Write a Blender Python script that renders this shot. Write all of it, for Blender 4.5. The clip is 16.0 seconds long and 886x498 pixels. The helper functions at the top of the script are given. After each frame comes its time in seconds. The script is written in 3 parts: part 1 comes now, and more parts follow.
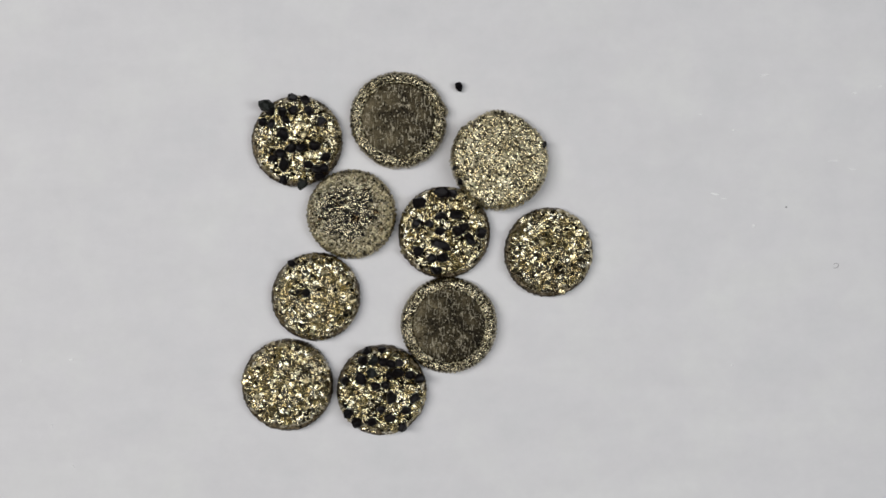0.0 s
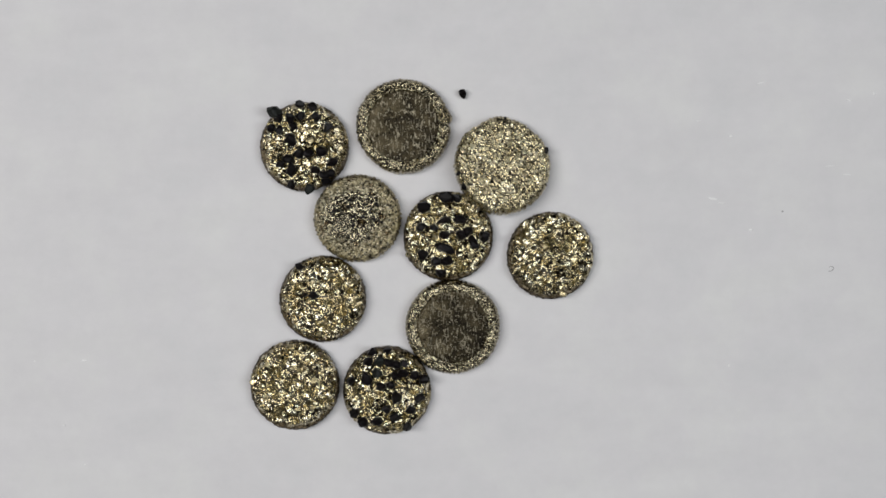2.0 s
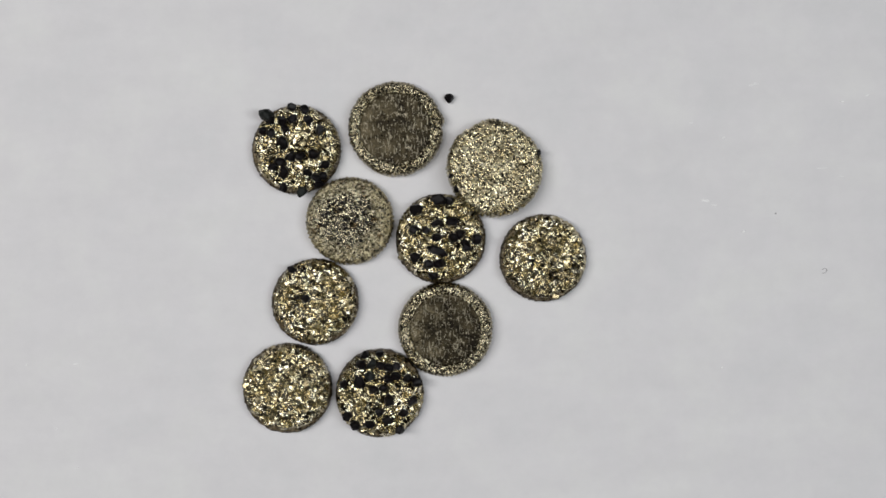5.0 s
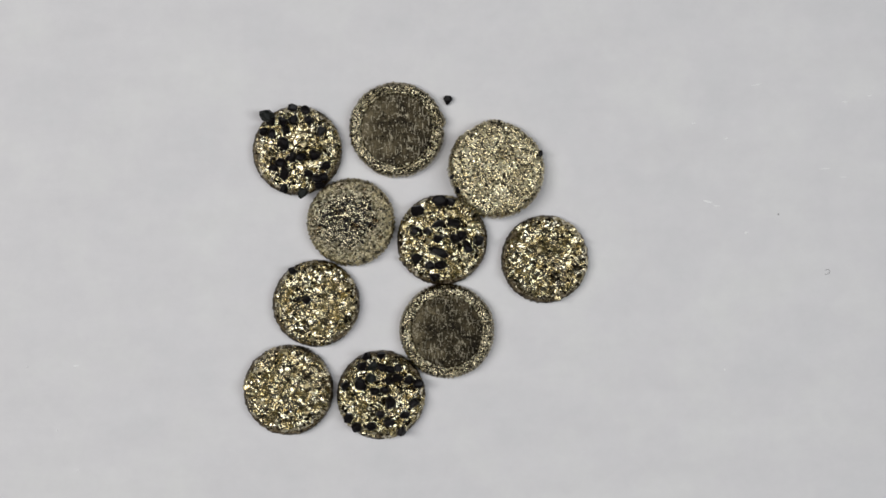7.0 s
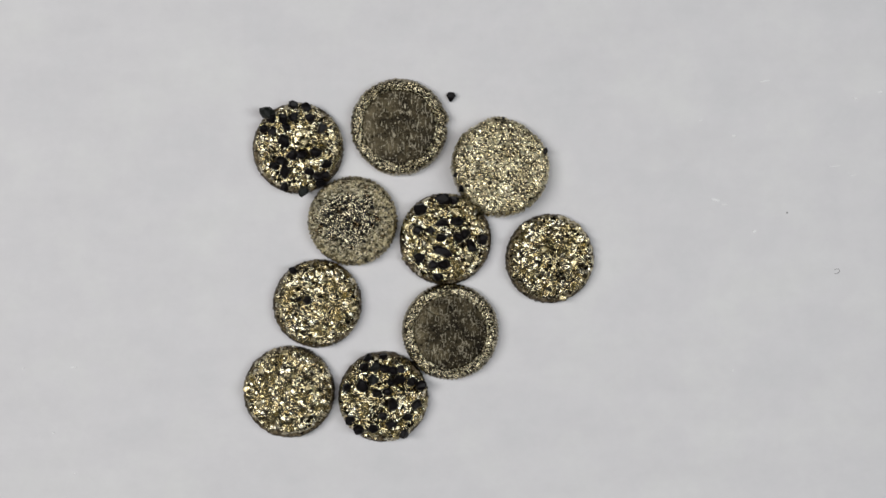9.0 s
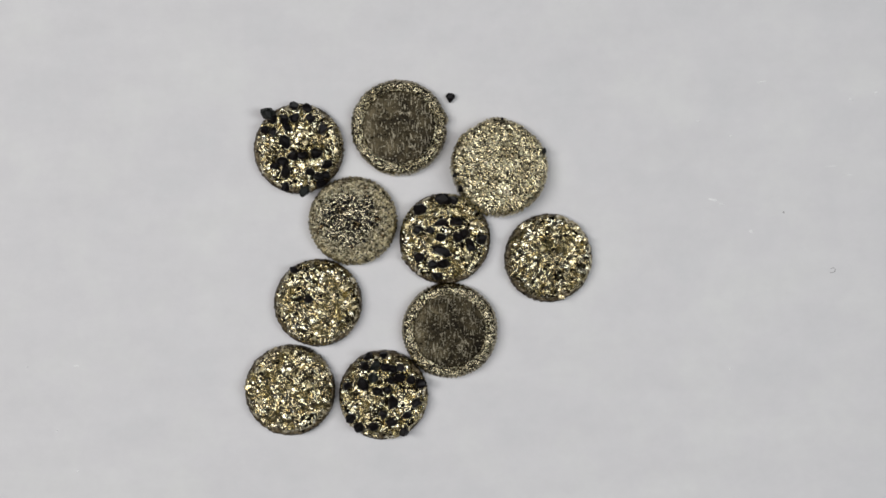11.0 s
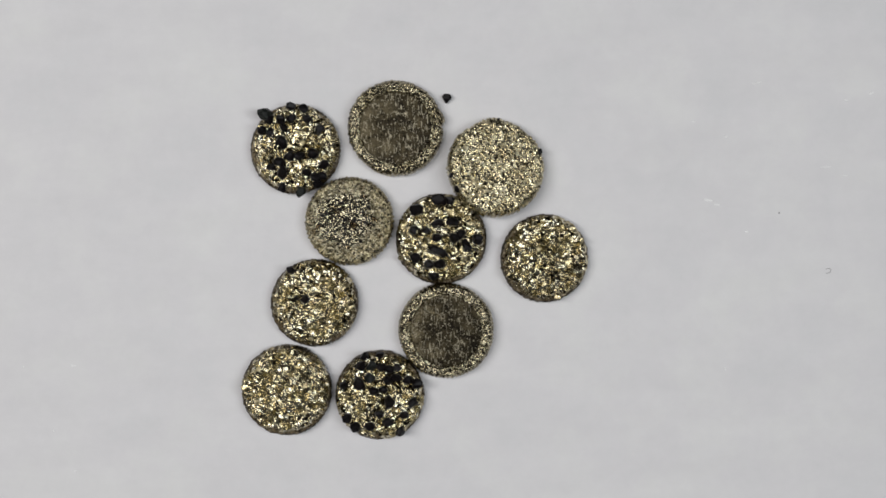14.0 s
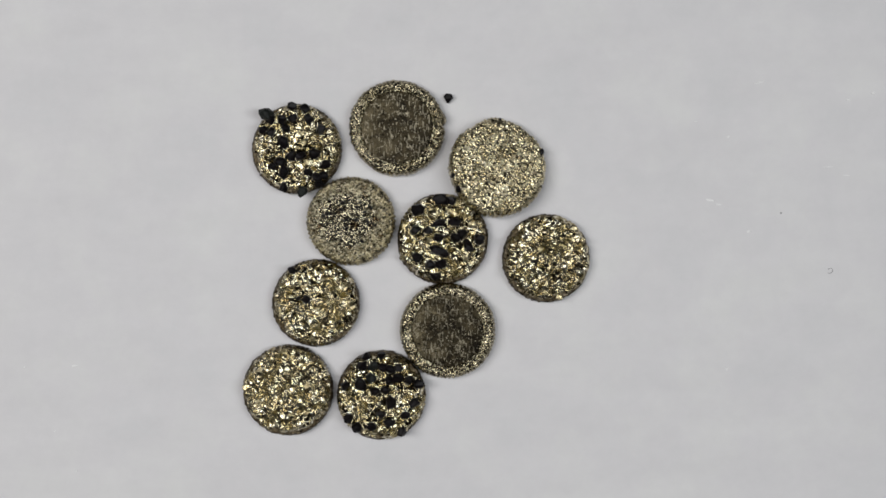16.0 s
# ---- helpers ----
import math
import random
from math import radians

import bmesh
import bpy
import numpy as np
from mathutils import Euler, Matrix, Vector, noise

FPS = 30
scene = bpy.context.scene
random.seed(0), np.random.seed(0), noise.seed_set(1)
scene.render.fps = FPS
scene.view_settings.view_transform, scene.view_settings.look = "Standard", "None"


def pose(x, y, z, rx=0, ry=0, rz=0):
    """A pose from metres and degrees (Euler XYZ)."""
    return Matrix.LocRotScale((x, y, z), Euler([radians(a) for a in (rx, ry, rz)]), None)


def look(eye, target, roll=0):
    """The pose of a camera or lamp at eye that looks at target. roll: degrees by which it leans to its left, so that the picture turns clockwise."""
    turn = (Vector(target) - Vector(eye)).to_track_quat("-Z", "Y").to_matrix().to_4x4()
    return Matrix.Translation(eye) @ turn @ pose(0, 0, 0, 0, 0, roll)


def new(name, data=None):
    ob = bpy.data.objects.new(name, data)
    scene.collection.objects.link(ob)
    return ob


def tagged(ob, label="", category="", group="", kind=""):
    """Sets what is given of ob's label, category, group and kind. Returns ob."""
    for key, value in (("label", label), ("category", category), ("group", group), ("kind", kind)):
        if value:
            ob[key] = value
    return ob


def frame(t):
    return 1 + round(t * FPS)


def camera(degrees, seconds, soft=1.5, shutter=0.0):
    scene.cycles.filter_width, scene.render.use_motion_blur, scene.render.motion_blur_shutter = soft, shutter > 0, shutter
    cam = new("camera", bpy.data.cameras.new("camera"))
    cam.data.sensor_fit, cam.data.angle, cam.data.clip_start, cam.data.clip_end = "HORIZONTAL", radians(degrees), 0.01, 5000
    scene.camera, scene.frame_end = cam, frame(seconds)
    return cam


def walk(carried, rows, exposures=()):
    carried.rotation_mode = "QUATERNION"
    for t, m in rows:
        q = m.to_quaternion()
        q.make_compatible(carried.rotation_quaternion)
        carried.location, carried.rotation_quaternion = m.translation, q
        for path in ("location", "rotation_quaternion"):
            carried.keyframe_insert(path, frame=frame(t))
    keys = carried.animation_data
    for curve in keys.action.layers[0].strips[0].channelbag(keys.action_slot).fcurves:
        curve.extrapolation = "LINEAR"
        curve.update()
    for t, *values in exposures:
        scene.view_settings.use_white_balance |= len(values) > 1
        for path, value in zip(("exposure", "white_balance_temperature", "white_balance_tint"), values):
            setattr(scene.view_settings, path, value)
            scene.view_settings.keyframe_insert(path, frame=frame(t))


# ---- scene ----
# All lengths below are in millimetres and turned into metres by MM.
MM = 0.001
cam = camera(40, 16.0, soft=1.6)
PATH = [
    (0, -0.268, -0.965, 160.75, 0.11),
    (0.5, -0.616, -0.824, 161.43, 0.11),
    (1, -0.708, -0.740, 163.96, 0.16),
    (1.5, -0.723, -0.722, 164.21, 0.12),
    (2, -0.810, -0.523, 164.45, 0.14),
    (2.5, -0.676, -0.658, 160.89, 0.12),
    (3, -0.685, -0.649, 160.85, 0.14),
    (3.5, -0.682, -0.650, 160.75, 0.11),
    (4, -0.270, -0.423, 163.68, 0.07),
    (4.2, 0.326, -0.167, 165.30, 0.08),
    (6.5, -0.156, -0.167, 161.30, -0.06),
    (7, 0.000, -0.000, 163.55, -0.00),
    (7.5, -0.110, -0.081, 161.01, 0.03),
    (8, -0.121, -0.092, 162.04, -0.06),
    (8.5, -0.255, -0.082, 161.01, -0.06),
    (9, -0.425, -0.101, 160.86, -0.03),
    (11.5, -0.319, -0.166, 162.50, -0.08),
    (12, -0.243, -0.002, 160.96, -0.01),
    (12.5, -0.053, 0.079, 162.35, -0.03),
    (13, 0.125, 0.057, 163.05, -0.06),
    (13.5, -0.142, -0.166, 161.46, -0.06),
    (14, 0.126, -0.129, 162.71, -0.04),
    (14.5, 0.132, 0.112, 162.03, -0.03),
    (15, 0.186, -0.031, 163.41, -0.02),
    (15.5, -0.109, 0.199, 164.71, -0.01),
    (16, -0.078, -0.122, 162.53, -0.04),
]
# seconds, x, y and height of the lens in mm, turn in degrees: it hangs over the sheet and looks straight down
walk(cam, [(t, pose(x * MM, y * MM, z * MM, 0, 0, turn)) for t, x, y, z, turn in PATH],
     exposures=[(0, -0.05), (0.5, -0.05), (1, -0.10), (2, -0.10), (2.5, -0.05), (6.5, -0.05), (7, -0.07), (7.5, -0.05),
                (12, -0.05), (13, -0.08), (14, -0.08), (14.5, -0.06), (15, -0.08), (15.5, -0.12), (16, -0.13)])

# ---- light: two soft lamps over the sheet ----
world = bpy.data.worlds.new("world")
world.use_nodes = True
world.node_tree.nodes["Background"].inputs[0].default_value = (0.8, 0.85, 0.95, 1)
world.node_tree.nodes["Background"].inputs[1].default_value = 0.05
scene.world = world


def lamp(name, eye, target, size_x, size_y, watts, colour):
    data = bpy.data.lights.new(name, "AREA")
    data.shape, data.size, data.size_y, data.energy, data.color = "RECTANGLE", size_x, size_y, watts, colour
    ob = new(name, data)
    ob.matrix_world = look(eye, target)
    return ob


lamp("main_lamp", (-0.21, 0.03, 0.43), (-0.02, 0.0, 0.0), 0.12, 0.32, 1.34, (1.0, 0.985, 0.97))
lamp("second_lamp", (0.21, -0.02, 0.43), (0.0, 0.0, 0.0), 0.12, 0.32, 0.87, (0.955, 0.985, 1.0))


# ---- materials ----
def material(name):
    m = bpy.data.materials.new(name)
    m.use_nodes = True
    nt = m.node_tree
    return m, nt, nt.nodes["Principled BSDF"]


def node(nt, kind, **inputs):
    n = nt.nodes.new(kind)
    for key, value in inputs.items():
        n.inputs[key.replace("_", " ")].default_value = value
    return n


def shifted_coords(nt):
    """Object coordinates, moved by each object's own random number so that no two things repeat."""
    tc, info = nt.nodes.new("ShaderNodeTexCoord"), nt.nodes.new("ShaderNodeObjectInfo")
    add = nt.nodes.new("ShaderNodeVectorMath")
    nt.links.new(tc.outputs["Object"], add.inputs[0])
    nt.links.new(info.outputs["Random"], add.inputs[1])
    return add.outputs[0]


def ramp(nt, source, stops):
    r = nt.nodes.new("ShaderNodeValToRGB")
    e = r.color_ramp.elements
    while len(e) < len(stops):
        e.new(0.5)
    for el, (p, c) in zip(e, stops):
        el.position, el.color = p, (*c, 1)
    nt.links.new(source, r.inputs[0])
    return r.outputs[0]


def bump(nt, bsdf, height, strength, distance, below=None):
    b = node(nt, "ShaderNodeBump", Strength=strength, Distance=distance)
    nt.links.new(height, b.inputs["Height"])
    if below is not None:
        nt.links.new(below, b.inputs["Normal"])
    nt.links.new(b.outputs[0], bsdf.inputs["Normal"])
    return b.outputs[0]


def vector_math(nt, operation, *sources):
    n = nt.nodes.new("ShaderNodeVectorMath")
    n.operation = operation
    for slot, source in zip(n.inputs, sources):
        if isinstance(source, tuple):
            slot.default_value = source
        else:
            nt.links.new(source, slot)
    return n.outputs[0]


def blend(nt, factor, a, b, kind="MIX"):
    mix = nt.nodes.new("ShaderNodeMix")
    mix.data_type, mix.blend_type = "RGBA", kind
    for slot, source in (("Factor", factor), ("A", a), ("B", b)):
        if isinstance(source, (int, float, tuple)):
            mix.inputs[slot].default_value = source if not isinstance(source, tuple) else (*source, 1)
        else:
            nt.links.new(source, mix.inputs[slot])
    return mix.outputs["Result"]


def cells_of(nt, co, cell):
    """Random numbers, one colour for each flake of that size in mm, and the distance from its middle."""
    vor = node(nt, "ShaderNodeTexVoronoi", Scale=1 / (cell * MM))
    nt.links.new(co, vor.inputs["Vector"])
    sep = nt.nodes.new("ShaderNodeSeparateColor")
    nt.links.new(vor.outputs["Color"], sep.inputs[0])
    return vor, sep


def leaned(nt, bsdf, normal, facets):
    """Each flake is a flat mirror that leans its own way: facets are pairs of flake colours and lean."""
    total = normal
    for colour, lean in facets:
        off = vector_math(nt, "SUBTRACT", colour, (0.5, 0.5, 0.5))
        off = vector_math(nt, "MULTIPLY", off, (2 * lean, 2 * lean, 0.0))
        total = vector_math(nt, "ADD", total, off)
    nt.links.new(vector_math(nt, "NORMALIZE", total), bsdf.inputs["Normal"])


def glitter(name, cell, stops, rough, lean, grain=0.0, patches=None):
    """Metal flakes in two sizes, each with its own colour and lean; grain rounds them into beads; patches are dull yellow flakes."""
    m, nt, bsdf = material(name)
    co = shifted_coords(nt)
    warp = node(nt, "ShaderNodeTexNoise", Scale=0.8 / (cell * MM), Detail=1.0)
    nt.links.new(co, warp.inputs["Vector"])
    bent = vector_math(nt, "MULTIPLY", vector_math(nt, "SUBTRACT", warp.outputs["Color"], (0.5, 0.5, 0.5)), (cell * MM * 1.2,) * 3)
    co2 = vector_math(nt, "ADD", co, bent)
    vor, sep = cells_of(nt, co2, cell)
    vor2, sep2 = cells_of(nt, co2, cell * 0.46)
    colour = ramp(nt, sep.outputs[0], stops)
    cloud = node(nt, "ShaderNodeTexNoise", Scale=420.0, Detail=3.0)
    nt.links.new(co, cloud.inputs["Vector"])
    shade = ramp(nt, cloud.outputs[0], [(0.35, (0.66, 0.63, 0.56)), (0.62, (1, 1, 1))])
    colour = blend(nt, 1.0, colour, shade, "MULTIPLY")
    small = ramp(nt, sep2.outputs[0], [(0.0, (0.34, 0.31, 0.25)), (0.18, (0.48, 0.44, 0.36)), (0.30, (1, 1, 1))])
    colour = blend(nt, 0.8, colour, small, "MULTIPLY")
    roughness = ramp(nt, sep.outputs[1], [(0, (rough * 0.6,) * 3), (1, (rough * 1.5,) * 3)])
    if patches:
        big, pick = cells_of(nt, co2, 0.95)
        here = ramp(nt, pick.outputs[2], [(0.80, (0, 0, 0)), (0.82, (1, 1, 1))])
        colour = blend(nt, here, colour, patches)
        roughness = blend(nt, here, roughness, (0.26, 0.26, 0.26))
    nt.links.new(colour, bsdf.inputs["Base Color"])
    nt.links.new(roughness, bsdf.inputs["Roughness"])
    bsdf.inputs["Metallic"].default_value = 1.0
    if grain:
        dome = ramp(nt, vor.outputs["Distance"], [(0.0, (1, 1, 1)), (0.45, (0.62, 0.62, 0.62)), (0.8, (0, 0, 0))])
        normal = bump(nt, bsdf, dome, grain, cell * MM * 0.5)
    else:
        fine = node(nt, "ShaderNodeTexNoise", Scale=2.2 / (cell * MM), Detail=1.0)
        nt.links.new(co, fine.inputs["Vector"])
        normal = bump(nt, bsdf, fine.outputs[0], 0.35, cell * MM * 0.3)
    leaned(nt, bsdf, normal, [(vor.outputs["Color"], lean), (vor2.outputs["Color"], lean * 0.8)])
    return m


def tarnished_material():
    """Fine bronze beads, dull and pale towards the edge; a ragged middle where the shine is worn to black between bright grains."""
    m, nt, bsdf = material("tarnished_bronze_beads")
    co = shifted_coords(nt)
    tc = nt.nodes.new("ShaderNodeTexCoord")
    vor, sep = cells_of(nt, co, 0.29)
    vor2, sep2 = cells_of(nt, co, 0.17)
    rag = node(nt, "ShaderNodeTexNoise", Scale=520.0, Detail=4.0, Roughness=0.65)
    nt.links.new(co, rag.inputs["Vector"])
    middle = nt.nodes.new("ShaderNodeVectorMath")
    middle.operation = "DISTANCE"
    nt.links.new(vector_math(nt, "MULTIPLY", tc.outputs["Object"], (1.0, 1.0, 0.0)), middle.inputs[0])
    middle.inputs[1].default_value = (-0.6 * MM, 0.3 * MM, 0)
    reach = node(nt, "ShaderNodeMath")
    reach.operation = "MULTIPLY_ADD"
    nt.links.new(rag.outputs[0], reach.inputs[0])
    reach.inputs[1].default_value = -0.0062
    nt.links.new(middle.outputs["Value"], reach.inputs[2])
    worn = ramp(nt, reach.outputs[0], [(0.0, (1, 1, 1)), (0.0012, (0, 0, 0))])
    pale = ramp(nt, sep.outputs[0], [(0.0, (0.03, 0.026, 0.018)), (0.20, (0.07, 0.062, 0.045)), (0.28, (0.35, 0.295, 0.170)), (1.0, (0.56, 0.485, 0.295))])
    dark = ramp(nt, sep2.outputs[0], [(0.0, (0.006, 0.006, 0.006)), (0.40, (0.020, 0.018, 0.013)), (0.48, (0.34, 0.30, 0.21)), (1.0, (0.70, 0.64, 0.47))])
    colour = blend(nt, worn, pale, dark)
    spots = ramp(nt, rag.outputs[0], [(0.56, (1, 1, 1)), (0.64, (0.40, 0.32, 0.24))])
    nt.links.new(blend(nt, 1.0, colour, spots, "MULTIPLY"), bsdf.inputs["Base Color"])
    bsdf.inputs["Metallic"].default_value = 1.0
    nt.links.new(ramp(nt, worn, [(0.0, (0.40,) * 3), (1.0, (0.25,) * 3)]), bsdf.inputs["Roughness"])
    dome = ramp(nt, vor.outputs["Distance"], [(0.0, (1, 1, 1)), (0.45, (0.62, 0.62, 0.62)), (0.8, (0, 0, 0))])
    normal = bump(nt, bsdf, dome, 0.25, 0.10 * MM)
    leaned(nt, bsdf, normal, [(vor.outputs["Color"], 0.25), (vor2.outputs["Color"], 0.22)])
    return m


def back_material(name, cracks, dark, shine):
    """Dull bronze with upright scuffs and grains, their glints painted as brighter colour; broken bright cracks, dark
    stains.
    """
    m, nt, bsdf = material(name)
    co = shifted_coords(nt)
    tall = vector_math(nt, "MULTIPLY", co, (1.7, 0.27, 1.0))
    cloud = node(nt, "ShaderNodeTexNoise", Scale=330.0, Detail=6.0, Roughness=0.68)
    gap = node(nt, "ShaderNodeTexNoise", Scale=900.0, Detail=3.0)
    fine = node(nt, "ShaderNodeTexNoise", Scale=5200.0, Detail=2.0)
    for n in (cloud, gap, fine):
        nt.links.new(co, n.inputs["Vector"])
    bent = vector_math(nt, "MULTIPLY", vector_math(nt, "SUBTRACT", gap.outputs["Color"], (0.5, 0.5, 0.5)), (0.0009,) * 3)
    net = node(nt, "ShaderNodeTexVoronoi", Scale=760.0)
    net.feature = "DISTANCE_TO_EDGE"
    nt.links.new(vector_math(nt, "ADD", vector_math(nt, "MULTIPLY", co, (1.0, 0.7, 1.0)), bent), net.inputs["Vector"])
    line = ramp(nt, net.outputs["Distance"], [(0.0, (1, 1, 1)), (0.010, (1, 1, 1)), (0.034, (0, 0, 0))])
    broken = ramp(nt, gap.outputs[0], [(0.60 - cracks * 0.2, (0, 0, 0)), (0.66 - cracks * 0.2, (1, 1, 1))])
    vor, sep = cells_of(nt, tall, 0.17)
    vor2, sep2 = cells_of(nt, co, 0.14)
    scuff_glint = ramp(nt, sep.outputs[0], [(0.91, (0, 0, 0)), (0.95, (1, 1, 1))])
    glint_dots = ramp(nt, sep2.outputs[0], [(0.92, (0, 0, 0)), (0.95, (1, 1, 1))])
    bright = blend(nt, 1.0, blend(nt, 1.0, blend(nt, 1.0, line, broken, "MULTIPLY"), scuff_glint, "LIGHTEN"), glint_dots, "LIGHTEN")
    ground = ramp(nt, cloud.outputs[0], [(0.38, (0.018 * dark, 0.015 * dark, 0.011 * dark)), (0.50, (0.056 * dark, 0.046 * dark, 0.028 * dark)),
                                         (0.66, (0.120, 0.100, 0.062))])
    speckle = ramp(nt, sep2.outputs[1], [(0.0, (0.55, 0.55, 0.55)), (1.0, (1, 1, 1))])
    ground = blend(nt, 1.0, ground, speckle, "MULTIPLY")
    nt.links.new(blend(nt, bright, ground, (shine, shine * 0.89, shine * 0.65)), bsdf.inputs["Base Color"])
    bsdf.inputs["Metallic"].default_value = 1.0
    nt.links.new(ramp(nt, fine.outputs[0], [(0.3, (0.34,) * 3), (0.7, (0.58,) * 3)]), bsdf.inputs["Roughness"])
    first = bump(nt, bsdf, fine.outputs[0], 0.6, 0.06 * MM)
    second = bump(nt, bsdf, bright, 0.4, 0.05 * MM, first)
    leaned(nt, bsdf, second, [(vor.outputs["Color"], 0.10), (vor2.outputs["Color"], 0.15)])
    return m


GOLD = [(0.0, (0.030, 0.025, 0.015)), (0.10, (0.065, 0.054, 0.032)), (0.16, (0.50, 0.43, 0.26)), (0.6, (0.86, 0.785, 0.56)), (1.0, (0.99, 0.95, 0.80))]
BRONZE = [(0.0, (0.030, 0.026, 0.018)), (0.20, (0.065, 0.056, 0.038)), (0.30, (0.28, 0.247, 0.170)), (1.0, (0.70, 0.64, 0.47))]
PALE = [(0.0, (0.08, 0.070, 0.046)), (0.10, (0.15, 0.13, 0.085)), (0.16, (0.52, 0.46, 0.30)), (1.0, (0.97, 0.90, 0.66))]
mat_coarse = glitter("coarse_gold_flakes", 0.42, GOLD, 0.15, 0.19, patches=(0.34, 0.285, 0.15))
mat_fine = glitter("fine_bronze_flakes", 0.23, BRONZE, 0.20, 0.18, grain=0.2)
mat_pale = glitter("pale_gold_beads", 0.29, PALE, 0.21, 0.15, grain=0.25)
mat_tarnished = tarnished_material()
mat_back = back_material("scuffed_bronze_back", 0.35, 1.0, 0.27)
mat_stained_back = back_material("stained_bronze_back", 0.50, 0.72, 0.20)
mat_ridge = glitter("bright_bronze_edge", 0.20, PALE, 0.32, 0.25)
mat_side = glitter("brown_bronze_side", 0.26, [(0.0, (0.032, 0.026, 0.018)), (1.0, (0.20, 0.162, 0.11))], 0.42, 0.2)
mat_flake = glitter("yellow_gold_flake", 0.5, [(0.0, (0.36, 0.31, 0.18)), (1.0, (0.66, 0.58, 0.38))], 0.24, 0.12)


def stone_material(name, dark, light):
    m, nt, bsdf = material(name)
    co = shifted_coords(nt)
    n = node(nt, "ShaderNodeTexNoise", Scale=1500.0, Detail=4.0)
    nt.links.new(co, n.inputs["Vector"])
    nt.links.new(ramp(nt, n.outputs[0], [(0.3, dark), (0.75, light)]), bsdf.inputs["Base Color"])
    nt.links.new(ramp(nt, n.outputs[0], [(0.3, (0.3,) * 3), (0.8, (0.5,) * 3)]), bsdf.inputs["Roughness"])
    bsdf.inputs["Specular IOR Level"].default_value = 0.14
    bump(nt, bsdf, n.outputs[0], 0.3, 0.1 * MM)
    return m


mat_stone = stone_material("black_stone", (0.0030, 0.0024, 0.0028), (0.008, 0.0066, 0.0072))
mat_grey_stone = stone_material("grey_stone", (0.006, 0.007, 0.006), (0.026, 0.029, 0.027))


def sheet_material():
    m, nt, bsdf = material("white_sheet")
    tc = nt.nodes.new("ShaderNodeTexCoord")
    broad = node(nt, "ShaderNodeTexNoise", Scale=75.0, Detail=5.0, Roughness=0.62)
    grain = node(nt, "ShaderNodeTexNoise", Scale=900.0, Detail=3.0)
    streak = node(nt, "ShaderNodeTexNoise", Scale=260.0, Detail=3.0)
    st = nt.nodes.new("ShaderNodeMapping")
    st.inputs["Scale"].default_value = (0.3, 1, 1)
    for n in (broad, grain):
        nt.links.new(tc.outputs["Object"], n.inputs["Vector"])
    nt.links.new(tc.outputs["Object"], st.inputs[0])
    nt.links.new(st.outputs[0], streak.inputs["Vector"])
    a = ramp(nt, broad.outputs[0], [(0.3, (0.715, 0.714, 0.726)), (0.48, (0.745, 0.735, 0.750)), (0.7, (0.775, 0.773, 0.772))])
    b = ramp(nt, streak.outputs[0], [(0.3, (0.965,) * 3), (0.7, (1.0,) * 3)])
    mix = nt.nodes.new("ShaderNodeMix")
    mix.data_type, mix.blend_type = "RGBA", "MULTIPLY"
    mix.inputs["Factor"].default_value = 1.0
    nt.links.new(a, mix.inputs["A"])
    nt.links.new(b, mix.inputs["B"])
    cells = node(nt, "ShaderNodeTexNoise", Scale=420.0, Detail=4.0, Roughness=0.7)
    nt.links.new(tc.outputs["Object"], cells.inputs["Vector"])
    mix2 = nt.nodes.new("ShaderNodeMix")
    mix2.data_type, mix2.blend_type = "RGBA", "MULTIPLY"
    mix2.inputs["Factor"].default_value = 1.0
    nt.links.new(mix.outputs["Result"], mix2.inputs["A"])
    nt.links.new(ramp(nt, cells.outputs[0], [(0.3, (0.965, 0.965, 0.965)), (0.7, (1.0, 1.0, 1.0))]), mix2.inputs["B"])
    nt.links.new(mix2.outputs["Result"], bsdf.inputs["Base Color"])
    bsdf.inputs["Roughness"].default_value = 0.75
    bsdf.inputs["Specular IOR Level"].default_value = 0.25
    first = bump(nt, bsdf, grain.outputs[0], 0.15, 0.1 * MM)
    bump(nt, bsdf, streak.outputs[0], 0.12, 0.2 * MM, first)
    return m


def plain(name, colour, rough):
    m, nt, bsdf = material(name)
    tc = nt.nodes.new("ShaderNodeTexCoord")
    n = node(nt, "ShaderNodeTexNoise", Scale=30.0, Detail=4.0)
    nt.links.new(tc.outputs["Object"], n.inputs["Vector"])
    nt.links.new(ramp(nt, n.outputs[0], [(0.3, tuple(c * 0.92 for c in colour)), (0.7, colour)]), bsdf.inputs["Base Color"])
    bsdf.inputs["Roughness"].default_value = rough
    return m


mat_sheet = sheet_material()
mat_wall = plain("dark_wall", (0.035, 0.035, 0.036), 0.9)
mat_lint_and_scuff = plain("white_lint_and_scuff", (0.88, 0.88, 0.88), 0.6)
mat_dust = plain("dark_dust", (0.36, 0.36, 0.36), 0.8)


# ---- building helpers ----
def mesh_ob(name, bm, mat, parent=None, label="", smooth=False):
    me = bpy.data.meshes.new(name)
    bm.to_mesh(me)
    bm.free()
    me.materials.append(mat)
    if smooth:
        me.polygons.foreach_set("use_smooth", [True] * len(me.polygons))
    ob = new(name, me)
    if parent is not None:
        ob.parent = parent
    return tagged(ob, label)


def part(name, bm, mat, parent, label="", smooth=False):
    return mesh_ob(name, bm, mat, parent, label, smooth)


